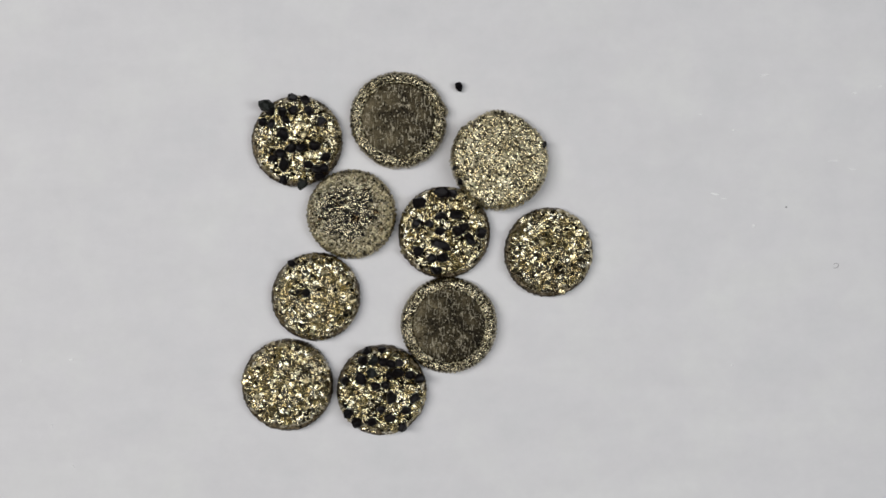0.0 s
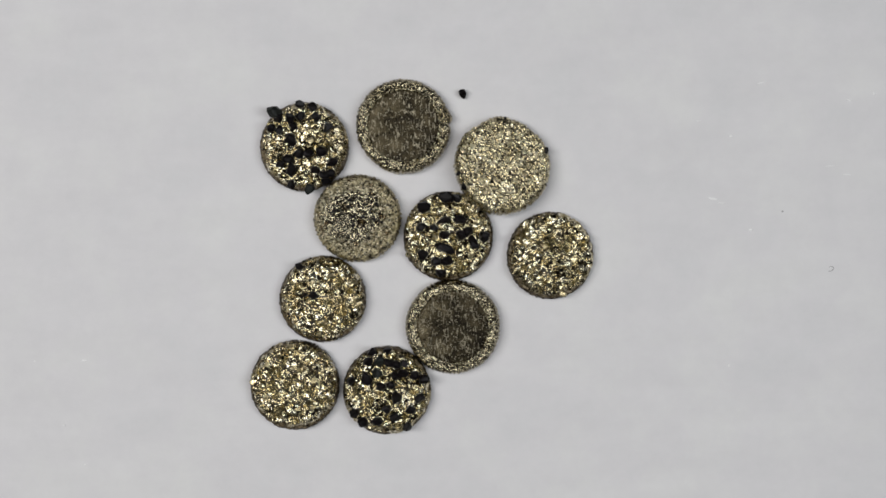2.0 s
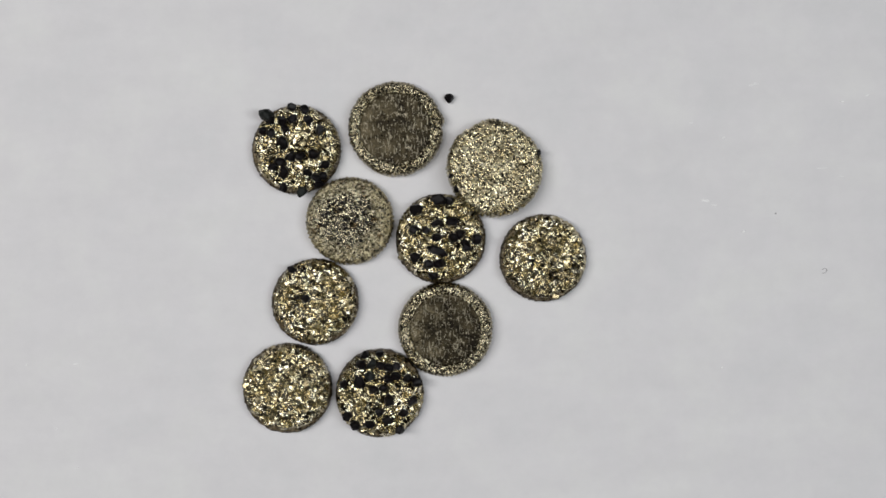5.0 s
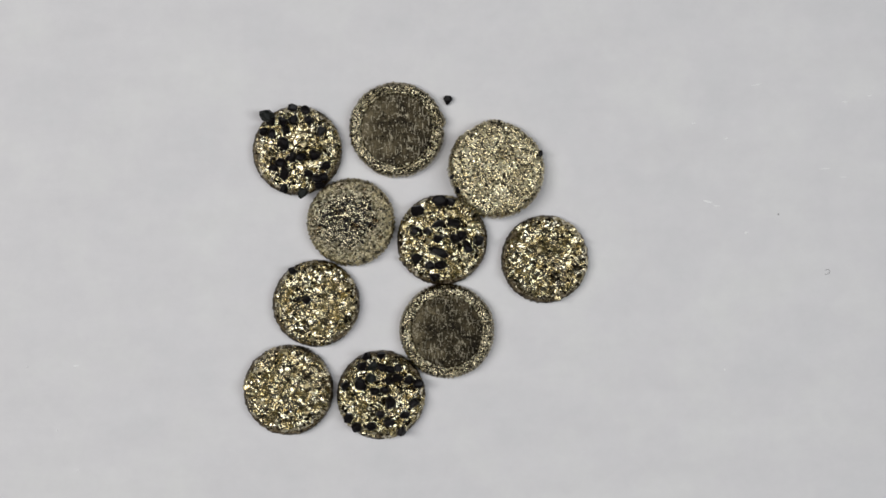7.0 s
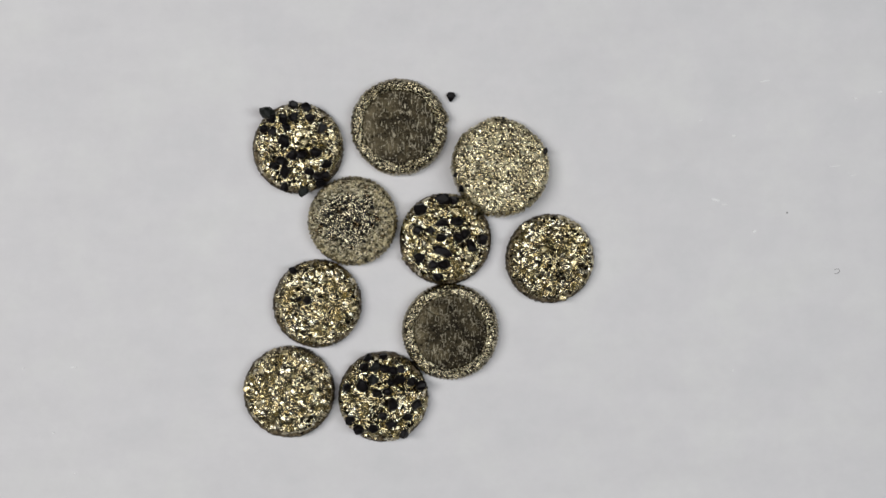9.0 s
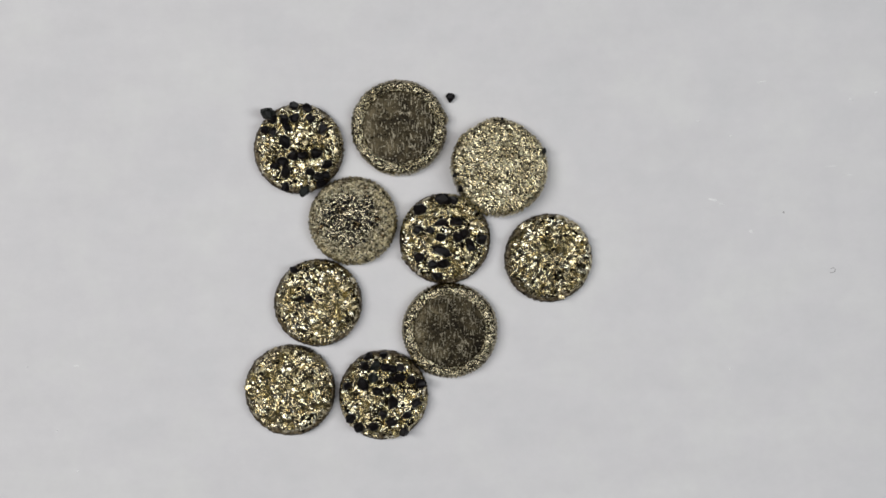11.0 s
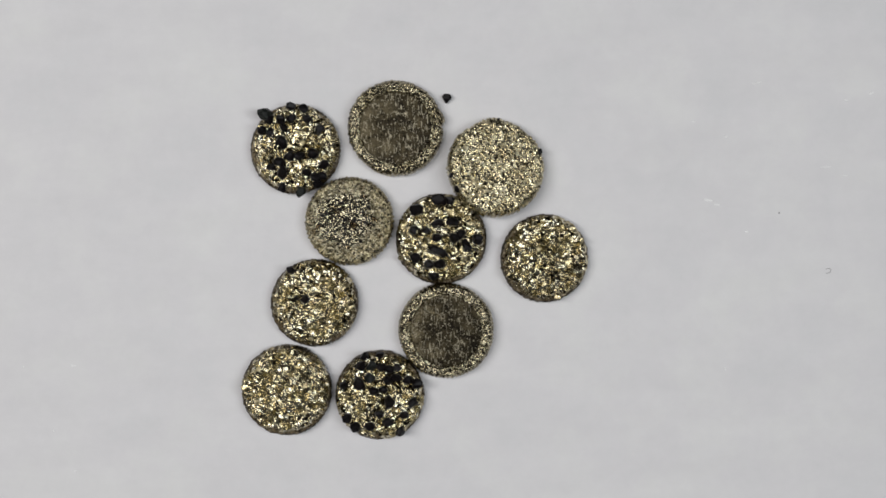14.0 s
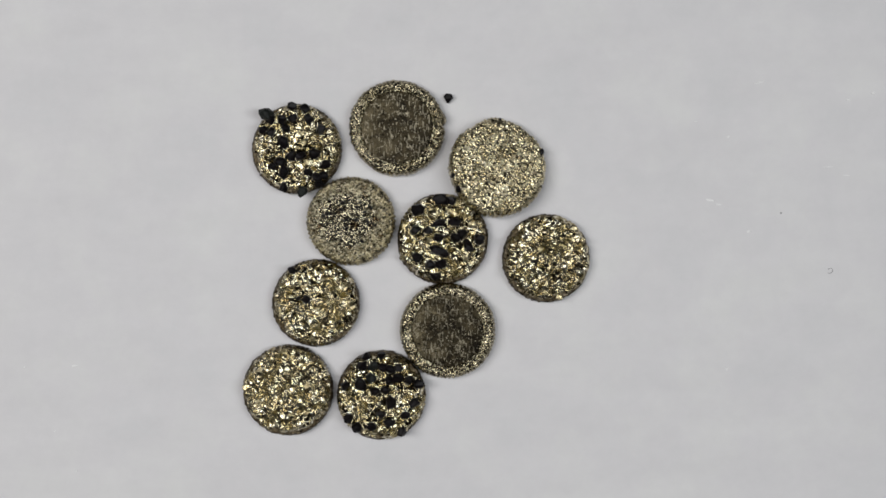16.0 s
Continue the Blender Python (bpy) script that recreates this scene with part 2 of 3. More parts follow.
def box(x0, y0, z0, x1, y1, z1, bevel=0.0):
    bm = bmesh.new()
    bmesh.ops.create_cube(bm, size=1)
    for v in bm.verts:
        v.co = Vector(((x0 + x1) / 2 + v.co.x * (x1 - x0), (y0 + y1) / 2 + v.co.y * (y1 - y0), (z0 + z1) / 2 + v.co.z * (z1 - z0)))
    if bevel:
        bmesh.ops.bevel(bm, geom=bm.edges[:], offset=bevel, segments=2, affect="EDGES")
    return bm


# ---- the sheet, and an unseen plain booth added round it, near-black for dark reflections ----
W, H = 0.36, 0.52
tagged(mesh_ob("ground", box(-W, -W, -0.012, W, W, 0.0, 0.001), mat_sheet), "matt white sheet with faint mottling", "backdrop", kind="structure")
tagged(mesh_ob("wall_north", box(-W, W, -0.012, W, W + 0.01, H), mat_wall), "plain near-black matt wall, added out of view", "wall", kind="structure")
tagged(mesh_ob("wall_south", box(-W, -W - 0.01, -0.012, W, -W, H), mat_wall), "plain near-black matt wall, added out of view", "wall", kind="structure")
tagged(mesh_ob("wall_east", box(W, -W - 0.01, -0.012, W + 0.01, W + 0.01, H), mat_wall), "plain near-black matt wall, added out of view", "wall", kind="structure")
tagged(mesh_ob("wall_west", box(-W - 0.01, -W - 0.01, -0.012, -W, W + 0.01, H), mat_wall), "plain near-black matt wall, added out of view", "wall", kind="structure")
tagged(mesh_ob("ceiling", box(-W - 0.01, -W - 0.01, H, W + 0.01, W + 0.01, H + 0.01), mat_wall), "plain near-black matt ceiling, added out of view", "ceiling", kind="structure")

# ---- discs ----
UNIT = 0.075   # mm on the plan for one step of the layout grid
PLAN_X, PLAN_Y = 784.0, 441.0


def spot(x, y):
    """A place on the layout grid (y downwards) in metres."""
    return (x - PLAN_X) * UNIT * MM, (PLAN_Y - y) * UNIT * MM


def disc_grid(n):
    """A square grid pressed into a round one: places in the unit circle, and its faces."""
    u = np.linspace(-1, 1, n)
    a, b = np.meshgrid(u, u)
    swap = np.abs(a) < np.abs(b)
    r = np.where(swap, b, a)
    with np.errstate(divide="ignore", invalid="ignore"):
        phi = np.where(swap, math.pi / 2 - math.pi / 4 * a / np.where(b == 0, 1, b), math.pi / 4 * b / np.where(a == 0, 1, a))
    x, y = r * np.cos(phi), r * np.sin(phi)
    idx = np.arange(n * n).reshape(n, n)
    q = np.stack([idx[:-1, :-1], idx[:-1, 1:], idx[1:, 1:], idx[1:, :-1]], -1).reshape(-1, 4)
    flip = np.arange(len(q)) % 2 == 0
    tris = np.concatenate([q[flip][:, [0, 1, 2]], q[flip][:, [0, 2, 3]], q[~flip][:, [0, 1, 3]], q[~flip][:, [1, 2, 3]]])
    rim = np.concatenate([idx[0, :-1], idx[:-1, -1], idx[-1, :0:-1], idx[:0:-1, 0]])
    return np.stack([x.ravel(), y.ravel()], -1), tris, rim


def outline(theta, rng, rough, lumps=0.0):
    """How far the edge stands out at each angle."""
    out = np.ones_like(theta)
    for k in (2, 3, 5, 7):
        out += lumps * rng.normal() / k * np.cos(k * theta + rng.uniform(0, 6.28))
    for k in range(9, 90, 3):
        out += rough * rng.normal() * 0.22 * np.cos((k + int(rng.integers(3))) * theta + rng.uniform(0, 6.28))
    return out


def crystals(p, radius, cell, tilt, height, rng):
    """Relief of a crust of small tilted crystals: the highest of many tilted flakes at each place."""
    count = int(3.6 * (radius / cell) ** 2)
    seed = rng.uniform(-1, 1, (count * 2, 2))
    seed = seed[(seed ** 2).sum(1) < 1.05][:count] * radius
    h = rng.uniform(0, height, len(seed))
    g = rng.normal(0, tilt, (len(seed), 2))
    reach = cell * rng.uniform(0.35, 0.8, len(seed))
    order = np.argsort(p[:, 0])
    q = p[order]
    best = np.full(len(q), -9.0)
    lo, hi = np.searchsorted(q[:, 0], seed[:, 0] - 2.2 * cell), np.searchsorted(q[:, 0], seed[:, 0] + 2.2 * cell)
    for i in range(len(seed)):
        strip = np.arange(lo[i], hi[i])
        strip = strip[np.abs(q[strip, 1] - seed[i, 1]) < 2.2 * cell]
        d = q[strip] - seed[i]
        z = h[i] + d @ g[i] - 1.3 * np.maximum(0, np.hypot(d[:, 0], d[:, 1]) - reach[i])
        best[strip] = np.maximum(best[strip], z)
    best[order] = best.copy()
    return np.clip(best, -0.25, None)


def beads_of(p, radius, cell, rng):
    """Relief of closely packed round grains of uneven height."""
    side = int(2.4 * radius / cell)
    a, b = np.meshgrid(np.arange(side), np.arange(side))
    seed = np.stack([(a + 0.5 * (b % 2)).ravel() * cell, b.ravel() * cell * 0.87], -1) - 1.15 * radius
    seed = seed + rng.normal(0, cell * 0.17, seed.shape)
    lift = rng.uniform(0, cell * 0.45, len(seed))
    big = cell * rng.uniform(0.46, 0.70, len(seed))
    order = np.argsort(p[:, 0])
    q = p[order]
    best = np.zeros(len(q))
    lo, hi = np.searchsorted(q[:, 0], seed[:, 0] - cell), np.searchsorted(q[:, 0], seed[:, 0] + cell)
    for i in range(len(seed)):
        strip = np.arange(lo[i], hi[i])
        strip = strip[np.abs(q[strip, 1] - seed[i, 1]) < cell]
        if len(strip):
            d = q[strip] - seed[i]
            over = big[i] ** 2 - (d ** 2).sum(1)
            best[strip] = np.maximum(best[strip], np.where(over > 0, lift[i] + 0.62 * np.sqrt(np.maximum(over, 0)), 0))
    best[order] = best.copy()
    return best


def granular_solid(radius, thick, cell, tilt, height, seed, n=140, rough=0.008, lumps=0.0, profile=None, inner=None, bulges=(), slope=30, beads=0.0, grains=0.0, bare=0.0):
    """A closed round body with a granular top; profile(r) lifts or lowers the top, r from 0 to 1; inner limits the relief to r beyond it."""
    rng = np.random.default_rng(seed)
    unit, tris, rim = disc_grid(n)
    r = np.sqrt((unit ** 2).sum(1))
    theta = np.arctan2(unit[:, 1], unit[:, 0])
    edge = outline(theta, rng, rough, lumps)
    for at, wide, far in bulges:
        edge += far * np.exp(-(np.angle(np.exp(1j * (theta - radians(at)))) / wide) ** 2)
    if beads:
        edge += beads * np.abs(np.sin(0.5 * 112 * theta + 3 * np.cos(3 * theta)))
    stretch = 1 + (edge - 1) * r ** 3
    p = unit * radius * stretch[:, None]
    jitter = rng.normal(0, 0.22 * 2 * radius / n, p.shape) * (r < 0.985)[:, None]
    p = p + jitter
    if grains:
        relief = beads_of(p, radius, grains, rng) + 0.25 * crystals(p, radius, cell * 2, tilt * 0.5, height, rng)
    else:
        relief = crystals(p, radius, cell, tilt, height, rng) + 0.35 * crystals(p, radius, cell * 0.5, tilt, height * 0.5, rng)
    if inner is not None:
        relief = np.where(r < inner, relief * 0.10, relief)
    z = thick + relief + (profile(r) if profile else 0.0) - 0.45 * thick * r ** slope
    lower = p[rim]
    verts = np.concatenate([np.c_[p, z], np.c_[lower, np.full(len(rim), thick * 0.45)], np.c_[lower, np.zeros(len(rim))]]) * MM
    total, k = len(p), len(rim)
    faces = tris.tolist()
    for i in range(k):
        j = (i + 1) % k
        faces.append((int(rim[j]), int(rim[i]), total + i, total + j))
        faces.append((total + j, total + i, total + k + i, total + k + j))
    faces.append([total + k + i for i in range(k)][::-1])
    me = bpy.data.meshes.new("granular")
    me.from_pydata(verts.tolist(), [], faces)
    me.polygons.foreach_set("use_smooth", [True] * len(me.polygons))
    if bare:
        ragged = r - bare * (1 + 0.035 * np.cos(5 * theta + seed) + 0.02 * np.cos(13 * theta + 2 * seed)) + rng.normal(0, 0.012, len(r))
        slots = np.ones(len(me.polygons), dtype=np.int32)
        slots[:len(tris)] = (ragged[tris].mean(1) > 0)
        me.materials.append(None)
        me.materials.append(mat_side)
        me.polygons.foreach_set("material_index", slots)
    me.update()
    return me


def collar(radius, thick, seed):
    """The worn side band on which a crust sits: a low ring body with rounded, chipped edges."""
    rng = np.random.default_rng(seed)
    bm = bmesh.new()
    segs = 120
    steps = [(0.965, 0.0), (0.99, 0.08), (1.0, 0.3), (1.0, 0.62), (0.985, 0.85), (0.955, 1.0), (0.80, 1.0)]
    theta = np.arange(segs) / segs * 2 * math.pi
    edge = outline(theta, rng, 0.004, 0.006)
    rings = []
    for f, h in steps:
        chips = 1 + rng.normal(0, 0.009, segs)
        rings.append([bm.verts.new((radius * f * e * c * math.cos(t) * MM, radius * f * e * c * math.sin(t) * MM, thick * h * MM))
                      for t, e, c in zip(theta, edge, chips)])
    for lo, hi in zip(rings, rings[1:]):
        for i in range(segs):
            j = (i + 1) % segs
            bm.faces.new((lo[i], lo[j], hi[j], hi[i]))
    bm.faces.new(rings[0][::-1])
    bm.faces.new(rings[-1])
    return bm


def stone(length, width, height, seed):
    """A blunt many-faced crystal of black stone, in mm."""
    rng = np.random.default_rng(seed)
    bm = bmesh.new()
    pts = rng.normal(size=(22, 3))
    pts /= np.linalg.norm(pts, axis=1)[:, None]
    pts *= rng.uniform(0.88, 1.06, (22, 1))
    pts = (pts - (pts.max(0) + pts.min(0)) / 2) / ((pts.max(0) - pts.min(0)) / 2)
    for x, y, z in pts:
        bm.verts.new((x * length / 2 * MM, y * width / 2 * MM, z * height / 2 * MM))
    out = bmesh.ops.convex_hull(bm, input=bm.verts[:])
    inside = [v for v in out["geom_interior"] if isinstance(v, bmesh.types.BMVert)]
    if inside:
        bmesh.ops.delete(bm, geom=inside, context="VERTS")
    bmesh.ops.bevel(bm, geom=bm.edges[:], offset=0.035 * MM, segments=1, affect="EDGES", clamp_overlap=True)
    return bm


def place_mesh(name, me, mat, parent, label=""):
    me.name = name
    if len(me.materials):
        me.materials[0] = mat
    else:
        me.materials.append(mat)
    ob = new(name, me)
    ob.parent = parent
    return tagged(ob, label)


def base_of(name, x, y, turn, label, category, group):
    e = new(name)
    px, py = spot(x, y)
    e.matrix_world = pose(px, py, 0.0, 0, 0, turn)
    return tagged(e, label, category, group)


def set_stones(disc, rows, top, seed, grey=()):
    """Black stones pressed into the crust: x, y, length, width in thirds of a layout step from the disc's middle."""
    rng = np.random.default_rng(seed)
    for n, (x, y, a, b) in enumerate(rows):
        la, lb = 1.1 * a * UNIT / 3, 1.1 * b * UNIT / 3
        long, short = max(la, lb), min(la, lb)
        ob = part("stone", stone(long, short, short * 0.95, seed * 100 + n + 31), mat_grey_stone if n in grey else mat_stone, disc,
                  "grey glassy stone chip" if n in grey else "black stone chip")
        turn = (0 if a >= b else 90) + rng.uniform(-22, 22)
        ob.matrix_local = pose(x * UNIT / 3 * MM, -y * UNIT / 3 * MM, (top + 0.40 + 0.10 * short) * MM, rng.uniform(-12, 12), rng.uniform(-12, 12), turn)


def set_flakes(disc, rows, top, seed):
    """Larger yellow flakes that stand out of the crust: x, y, length, width as for the stones."""
    rng = np.random.default_rng(seed + 3)
    for n, (x, y, a, b) in enumerate(rows):
        la, lb = a * UNIT / 3, b * UNIT / 3
        ob = part("gold_flake", stone(la, lb, 0.5, seed * 70 + n), mat_flake, disc, "larger yellow gold flake")
        ob.matrix_local = pose(x * UNIT / 3 * MM, -y * UNIT / 3 * MM, (top + 0.22) * MM, rng.uniform(-16, 16), rng.uniform(-16, 16), rng.uniform(-35, 35))


def gold_disc(x, y, radius, seed, label, thick=1.9, cell=0.55, rows=(), origin=(0, 0), bulges=(), shift=(0, 0), grey=(), flakes=()):
    d = base_of("studded_disc" if rows and len(rows) > 5 else "gold_disc", x, y, 0, label, "disc", "glittering discs")
    r = radius * UNIT
    part("side_band", collar(r * 0.992, thick * 0.86, seed + 1), mat_side, d, "brownish worn side band")
    me = granular_solid(r * (0.992 - 0.006 * math.hypot(*shift)), thick, cell, 0.34, 0.34, seed, n=210, rough=0.010, lumps=0.006, bulges=bulges, slope=13, bare=0.99)
    crust = place_mesh("crust", me, mat_coarse, d, "coarse pale gold crust")
    crust.location = (shift[0] * UNIT * MM, -shift[1] * UNIT * MM, 0.0)
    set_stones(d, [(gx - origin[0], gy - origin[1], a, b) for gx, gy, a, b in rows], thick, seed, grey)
    set_flakes(d, [(gx - origin[0], gy - origin[1], a, b) for gx, gy, a, b in flakes], thick, seed)
    return d


def worn_ring(radius, tube, z, seed):
    """A thin uneven ridge, a ring of changing thickness."""
    rng = np.random.default_rng(seed)
    segs, sides = 140, 6
    theta = np.arange(segs) / segs * 2 * math.pi
    wave = outline(theta, rng, 0.008, 0.006)
    fat = tube * np.clip(1 + 0.9 * (outline(theta, rng, 0.5, 0.3) - 1), 0.25, 1.5)
    bm = bmesh.new()
    rings = []
    for t, w, f in zip(theta, wave, fat):
        rings.append([bm.verts.new(((radius * w + f * math.cos(a)) * math.cos(t) * MM, (radius * w + f * math.cos(a)) * math.sin(t) * MM, (z + f * math.sin(a)) * MM))
                      for a in np.arange(sides) / sides * 2 * math.pi])
    for i in range(segs):
        for k in range(sides):
            a, b = rings[i], rings[(i + 1) % segs]
            bm.faces.new((a[k], b[k], b[(k + 1) % sides], a[(k + 1) % sides]))
    return bm


def backed_disc(x, y, radius, seed, label, mat, thick=2.0, bulges=()):
    d = base_of("backed_disc", x, y, 0, label, "disc", "glittering discs")
    r = radius * UNIT
    ridge = lambda q: 0.16 * np.exp(-((q - 0.765) / 0.022) ** 2) - 0.14 * (q < 0.74)
    me = granular_solid(r, thick, 0.36, 0.38, 0.22, seed, n=210, grains=0.25, rough=0.008, lumps=0.008, profile=ridge, inner=0.75, bulges=bulges)
    place_mesh("rim", me, mat_fine, d, "granular bronze rim")
    me = granular_solid(r * 0.758, 0.10, 0.8, 0.10, 0.10, seed + 5, n=60, rough=0.002, inner=2.0)
    ob = place_mesh("back_plate", me, mat, d, "dull scuffed bronze back")
    ob.matrix_local = pose(0, 0, (thick - 0.09) * MM)
    part("edge_ring", worn_ring(r * 0.765, 0.10, thick + 0.17, seed + 9), mat_ridge, d, "thin bright worn edge ring")
    return d


def fine_disc(x, y, radius, seed, label, mat, thick=2.0, lumps=0.008, bowl=0.0, rows=(), origin=(0, 0), bulges=(), pit_flecks=0, beads=0.0, grains=0.31):
    d = base_of("fine_disc", x, y, 0, label, "disc", "glittering discs")
    r = radius * UNIT
    part("side_band", collar(r * 0.975, thick * 0.9, seed + 1), mat_side, d, "brownish worn side band")
    me = granular_solid(r, thick, 0.36, 0.38, 0.22, seed, n=220, grains=grains, rough=0.009, lumps=lumps, profile=lambda q: -bowl * (1 - q ** 2), bulges=bulges, beads=beads)
    place_mesh("crust", me, mat, d, "fine grained bronze crust")
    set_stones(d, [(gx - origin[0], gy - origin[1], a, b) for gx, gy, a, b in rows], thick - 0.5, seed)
    rng = np.random.default_rng(seed + 7)
    # black chips laid on the crust to stand for the shade in its pits
    for n in range(pit_flecks):
        far, way, size = r * 0.62 * rng.uniform(0.02, 1) ** 0.6, rng.uniform(0, 360), rng.uniform(0.34, 0.7)
        ob = part("dark_fleck", stone(size, size * 0.7, 0.3, seed * 50 + n), mat_stone, d, "small black chip in place of a shaded pit")
        ob.matrix_local = pose(far * math.cos(way) * MM, far * math.sin(way) * MM, (thick + 0.20) * MM, 0, 0, way)
    return d


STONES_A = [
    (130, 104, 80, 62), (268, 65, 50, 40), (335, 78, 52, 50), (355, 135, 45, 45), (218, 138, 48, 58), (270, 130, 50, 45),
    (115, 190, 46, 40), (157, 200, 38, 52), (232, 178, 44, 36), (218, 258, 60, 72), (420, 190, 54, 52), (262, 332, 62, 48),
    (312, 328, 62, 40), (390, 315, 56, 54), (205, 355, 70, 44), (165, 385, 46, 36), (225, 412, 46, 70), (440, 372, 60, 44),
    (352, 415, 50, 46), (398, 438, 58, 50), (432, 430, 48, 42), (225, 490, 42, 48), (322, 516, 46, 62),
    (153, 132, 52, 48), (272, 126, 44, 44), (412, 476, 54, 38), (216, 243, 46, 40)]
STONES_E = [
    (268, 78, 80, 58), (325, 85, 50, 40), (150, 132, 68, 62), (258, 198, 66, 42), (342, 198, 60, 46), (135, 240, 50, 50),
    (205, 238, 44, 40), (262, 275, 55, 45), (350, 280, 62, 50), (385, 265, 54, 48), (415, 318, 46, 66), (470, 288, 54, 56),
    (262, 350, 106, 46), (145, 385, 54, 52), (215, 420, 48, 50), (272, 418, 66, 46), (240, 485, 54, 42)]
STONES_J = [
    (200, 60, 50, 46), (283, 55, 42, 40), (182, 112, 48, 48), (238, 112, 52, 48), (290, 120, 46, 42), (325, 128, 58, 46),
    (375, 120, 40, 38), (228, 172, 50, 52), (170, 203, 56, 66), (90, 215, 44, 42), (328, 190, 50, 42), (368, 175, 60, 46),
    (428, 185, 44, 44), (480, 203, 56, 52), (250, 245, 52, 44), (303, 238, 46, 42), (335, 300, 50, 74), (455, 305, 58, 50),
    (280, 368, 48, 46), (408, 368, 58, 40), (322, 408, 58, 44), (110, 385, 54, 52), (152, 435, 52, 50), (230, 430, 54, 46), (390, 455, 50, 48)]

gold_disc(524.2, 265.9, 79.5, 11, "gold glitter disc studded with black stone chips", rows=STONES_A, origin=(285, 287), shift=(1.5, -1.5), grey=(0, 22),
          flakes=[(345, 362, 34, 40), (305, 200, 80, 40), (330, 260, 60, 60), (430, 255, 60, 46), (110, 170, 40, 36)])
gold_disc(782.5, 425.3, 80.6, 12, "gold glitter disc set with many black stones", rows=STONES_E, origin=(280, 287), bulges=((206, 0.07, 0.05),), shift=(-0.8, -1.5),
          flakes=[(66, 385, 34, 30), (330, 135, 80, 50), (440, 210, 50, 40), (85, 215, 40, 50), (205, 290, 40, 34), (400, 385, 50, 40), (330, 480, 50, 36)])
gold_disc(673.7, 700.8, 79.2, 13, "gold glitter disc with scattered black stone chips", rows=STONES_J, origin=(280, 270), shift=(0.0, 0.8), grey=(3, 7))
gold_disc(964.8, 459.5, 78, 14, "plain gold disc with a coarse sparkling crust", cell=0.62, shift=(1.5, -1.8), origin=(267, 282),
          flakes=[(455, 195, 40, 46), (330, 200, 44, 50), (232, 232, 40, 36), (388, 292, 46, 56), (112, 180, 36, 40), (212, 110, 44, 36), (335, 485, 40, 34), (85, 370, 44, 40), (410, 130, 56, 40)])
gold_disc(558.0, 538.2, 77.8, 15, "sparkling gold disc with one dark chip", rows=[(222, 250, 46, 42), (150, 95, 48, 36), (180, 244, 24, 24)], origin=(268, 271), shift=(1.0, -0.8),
          flakes=[(315, 150, 40, 44), (265, 460, 56, 44), (88, 320, 36, 44), (460, 280, 50, 44), (335, 460, 40, 30), (270, 385, 50, 44), (215, 160, 60, 50), (440, 190, 44, 50)])
gold_disc(508.6, 692.8, 80.2, 16, "gold disc with a coarse glittering crust", cell=0.6, shift=(0.4, -2.2), origin=(282, 291),
          flakes=[(140, 188, 50, 52), (68, 265, 50, 44), (76, 308, 54, 36), (310, 424, 62, 44), (270, 82, 44, 46), (395, 268, 46, 56), (335, 320, 60, 34), (132, 347, 34, 32), (400, 408, 60, 50), (290, 195, 44, 40)])
backed_disc(701.8, 228.6, 85.0, 17, "bronze disc lying face down with dull back", mat_back,
            bulges=((12, 0.10, 0.035), (2, 0.05, -0.03), (222, 0.25, -0.02), (262, 0.2, 0.012)))
backed_disc(790.8, 586.7, 84.6, 18, "face-down bronze disc with dark stained back", mat_stained_back, bulges=((18, 0.2, 0.012), (205, 0.15, -0.012)))
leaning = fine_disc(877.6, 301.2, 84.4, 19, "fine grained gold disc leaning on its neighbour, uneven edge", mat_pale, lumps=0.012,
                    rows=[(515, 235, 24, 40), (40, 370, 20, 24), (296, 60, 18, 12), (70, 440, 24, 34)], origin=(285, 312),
                    bulges=((94, 0.2, 0.055), (262, 0.4, 0.035), (140, 0.15, 0.022), (175, 0.3, 0.015), (50, 0.2, -0.028), (122, 0.08, -0.02), (154, 0.08, 0.015)), beads=0.014)
# its lower edge rests on the stone-set disc beside it, the far edge on the sheet
lean = Matrix.Rotation(radians(11.0), 4, Vector((-0.79, 0.62, 0.0)))
px, py = spot(877.6, 301.2)
leaning.matrix_world = Matrix.Translation((px, py, 83.5 * UNIT * MM * math.sin(radians(11.0)))) @ lean
fine_disc(620.3, 393, 78.0, 20, "fine grained bronze disc with dark tarnished middle", mat_tarnished, bowl=0.2, pit_flecks=24, beads=0.006, grains=0.25)

# ---- the loose chip and the specks on the sheet ----
def loose_chip():
    """A blunt five-sided crystal, oval from one side and pointed from the other."""
    bm = bmesh.new()
    for x, y, z in ((-0.70, 0.14, 0.10), (-0.12, 0.47, 0.44), (0.14, 0.32, 0.68), (0.58, 0.28, 0.36), (0.40, 0.47, 0.20)):
        for sy in (-1, 1):
            for sz in (-1, 1):
                bm.verts.new((x * MM, y * sy * MM, z * sz * (1.0 if sy * sz > 0 else 0.92) * MM))
    bmesh.ops.convex_hull(bm, input=bm.verts[:])
    bmesh.ops.bevel(bm, geom=bm.edges[:], offset=0.05 * MM, segments=2, affect="EDGES", clamp_overlap=True)
    return bm


chip = tagged(mesh_ob("stone_chip", loose_chip(), mat_stone), "loose black stone chip on the white sheet", "stone chip")


def speck(name, x, y, length, width, turn, mat, label, category, seed):
    ob = mesh_ob(name, stone(length, width, min(0.1, width * 0.6), seed), mat)
    px, py = spot(x, y)
    ob.matrix_world = pose(px, py, min(0.1, width * 0.6) * 0.45 * MM, 0, 0, turn)
    return tagged(ob, label, category, "specks on the sheet")


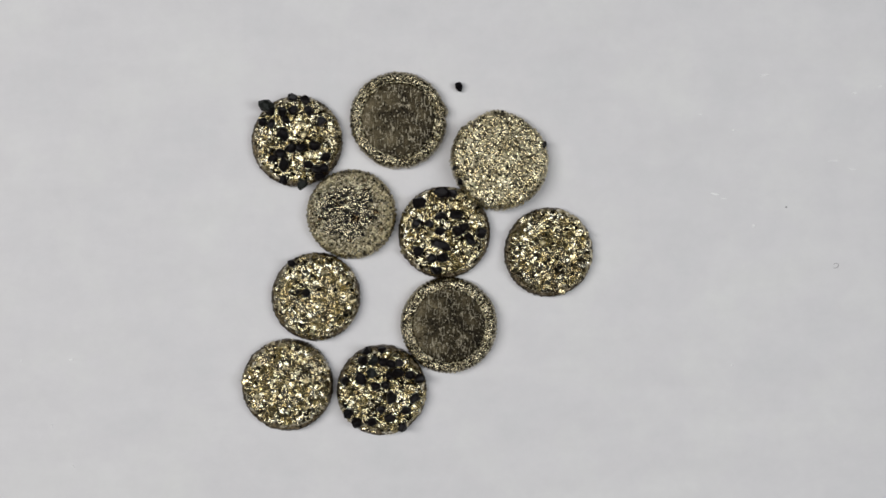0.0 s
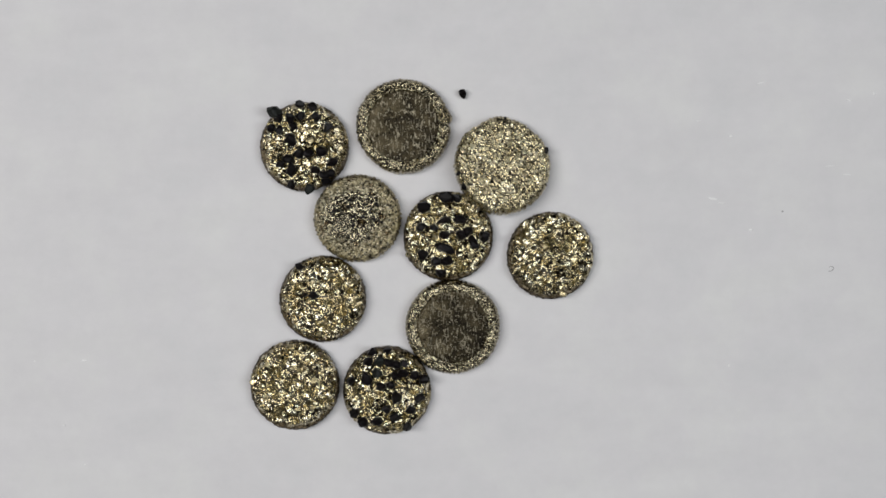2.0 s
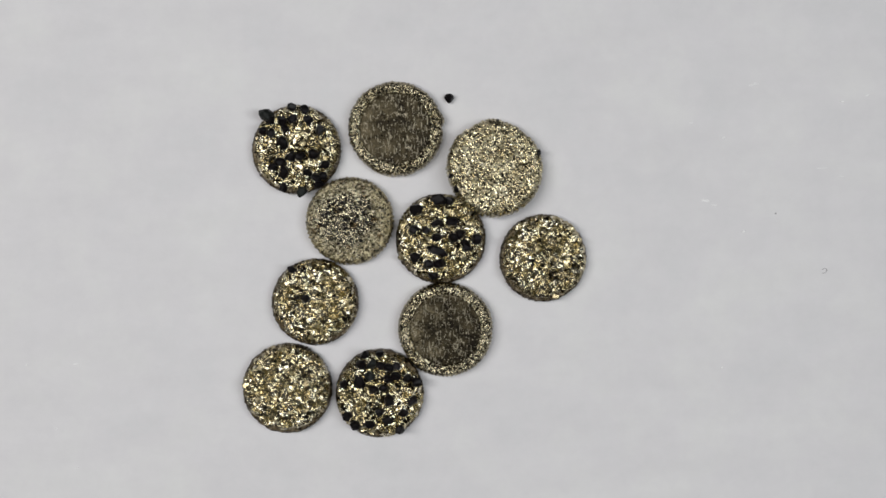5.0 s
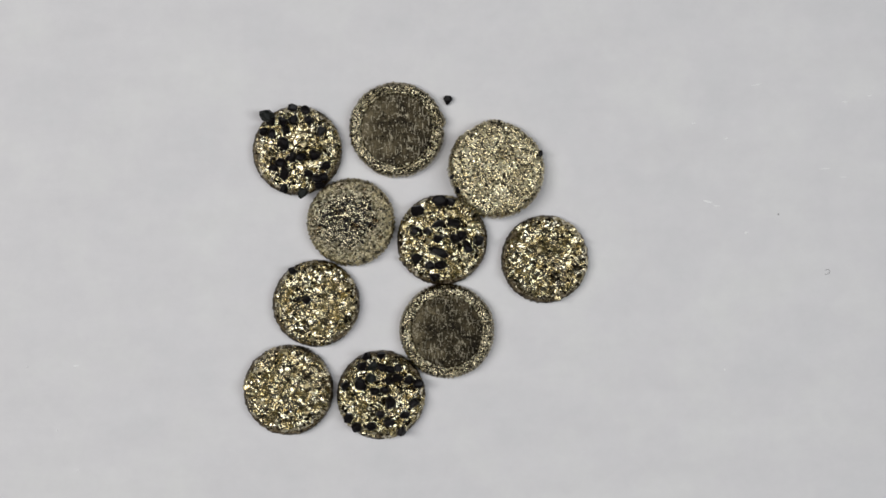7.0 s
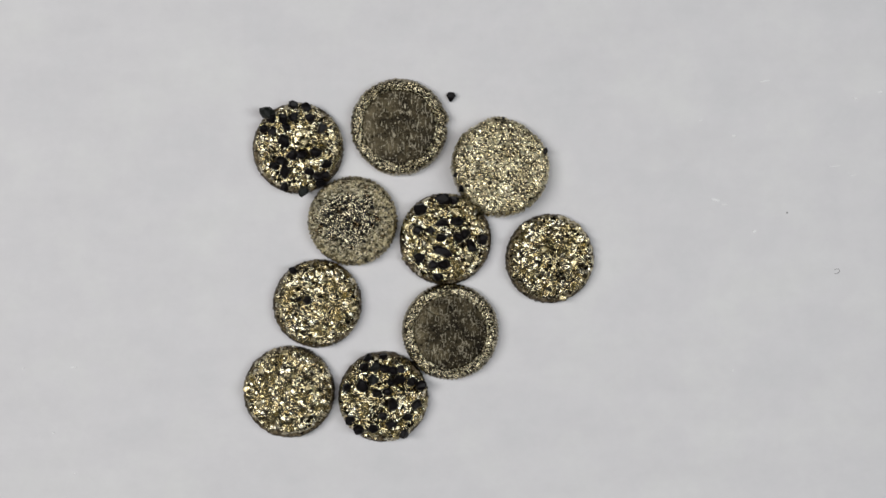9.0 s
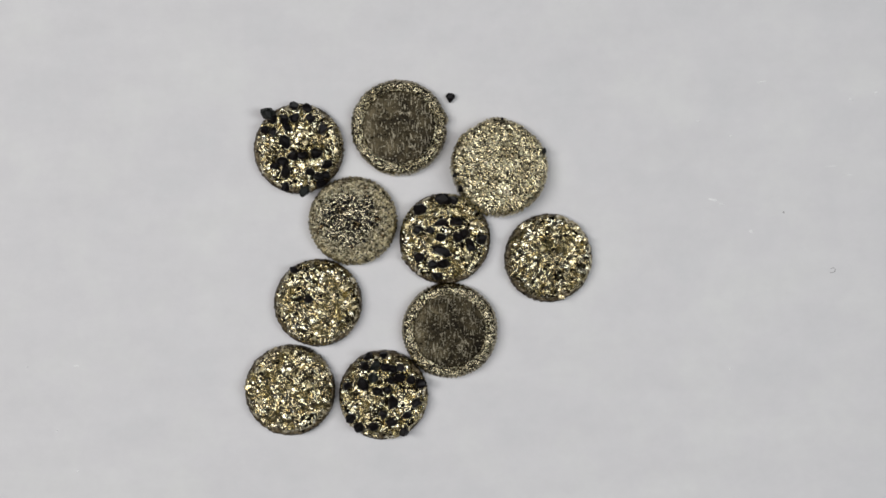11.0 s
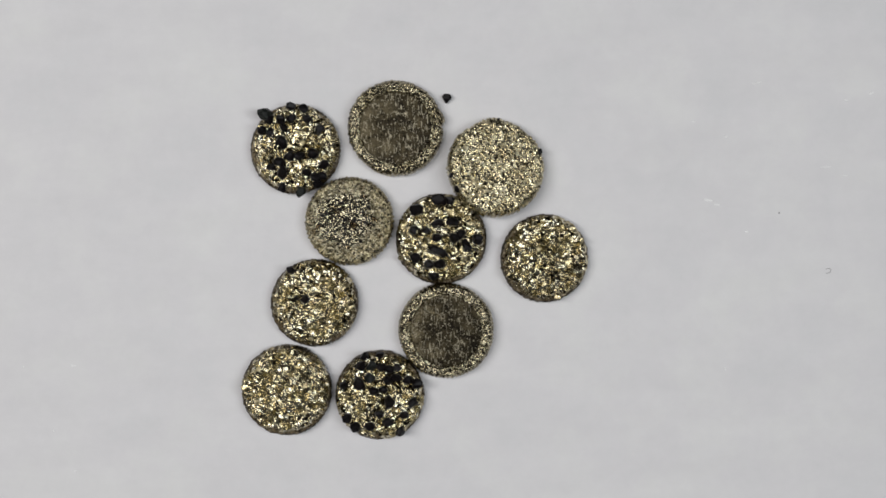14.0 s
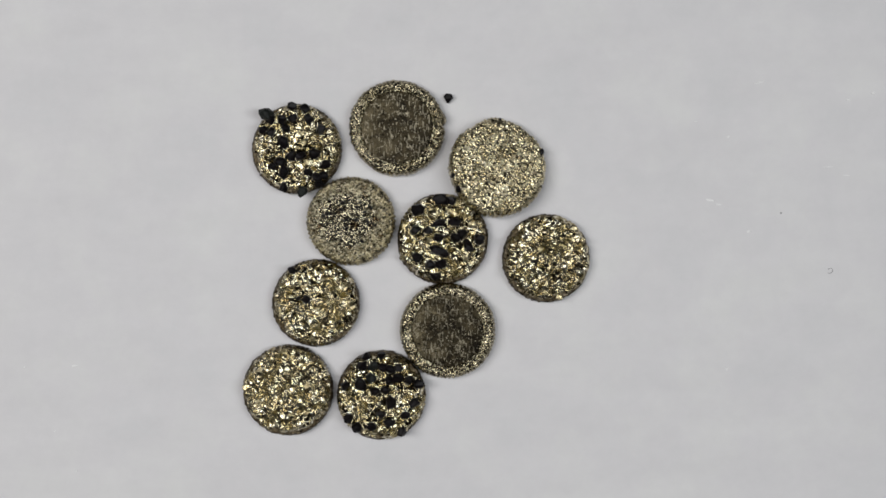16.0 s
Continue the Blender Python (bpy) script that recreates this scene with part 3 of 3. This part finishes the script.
speck("dust_speck", 1384.8, 378.8, 0.26, 0.24, 0, mat_dust, "tiny dark dust speck on the sheet", "dust speck", 51)
# white lint flecks; some long thin bodies stand for whitish scuffs in the sheet
for n, (x, y, a, b, turn) in enumerate([
        (1258, 356, 1.3, 0.35, -14), (1274, 364, 0.9, 0.16, -4), (1327, 412, 0.5, 0.4, 0), (38, 652, 0.3, 0.22, 30), (127, 650, 0.9, 0.25, 4),
        (92, 766, 0.3, 0.28, 0), (130, 838, 0.3, 0.26, 0), (1504, 178, 0.7, 0.2, -5), (1345, 147, 1.4, 0.18, 8), (1289, 657, 0.3, 0.3, 0), (1549, 166, 0.6, 0.3, 20),
        (1291, 243, 0.5, 0.3, 5), (1468, 297, 1.6, 0.12, 2), (1233, 216, 0.6, 0.12, 0), (1500, 312, 1.1, 0.10, -3)]):
    speck("lint_and_scuff", x, y, a, b, turn, mat_lint_and_scuff, "tiny white mark on the sheet, for lint and scuffs", "lint fleck", 60 + n)


def curled_fibre(x, y):
    cu = bpy.data.curves.new("curled_fibre", "CURVE")
    cu.dimensions, cu.bevel_depth, cu.bevel_resolution = "3D", 0.034 * MM, 2
    sp = cu.splines.new("POLY")
    pts = [(0.42 * math.cos(a), 0.3 * math.sin(a)) for a in np.linspace(radians(-150), radians(110), 18)]
    sp.points.add(len(pts) - 1)
    for q, (u, v) in zip(sp.points, pts):
        q.co = (u * MM, v * MM, 0.05 * MM, 1)
    tmp = bpy.data.objects.new("fibre", cu)
    me = bpy.data.meshes.new_from_object(tmp)
    me.materials.clear()
    me.materials.append(mat_dust)
    bpy.data.objects.remove(tmp)
    ob = new("curled_fibre", me)
    px, py = spot(x, y)
    ob.matrix_world = pose(px, py, 0, 0, 0, 25)
    return tagged(ob, "short curled dark fibre on the sheet", "fibre", "specks on the sheet")


curled_fibre(1471.5, 482)


def motions():
    """The loose chip is nudged once, rolls a little way over the sheet and lies still again."""
    x0, y0 = spot(807.8, 169.4)
    x1, y1 = spot(792.4, 174.8)
    start, end = pose(x0, y0, 0.66 * MM, 0, 0, 108), pose(x1, y1, 0.47 * MM, 86, 0, 84)
    middle = pose(x0 * 0.45 + x1 * 0.55, y0 * 0.45 + y1 * 0.55, 0.72 * MM, 42, 0, 95)
    walk(chip, [(0.0, start), (4.4, start), (4.9, middle), (5.4, end), (16.0, end)])


motions()
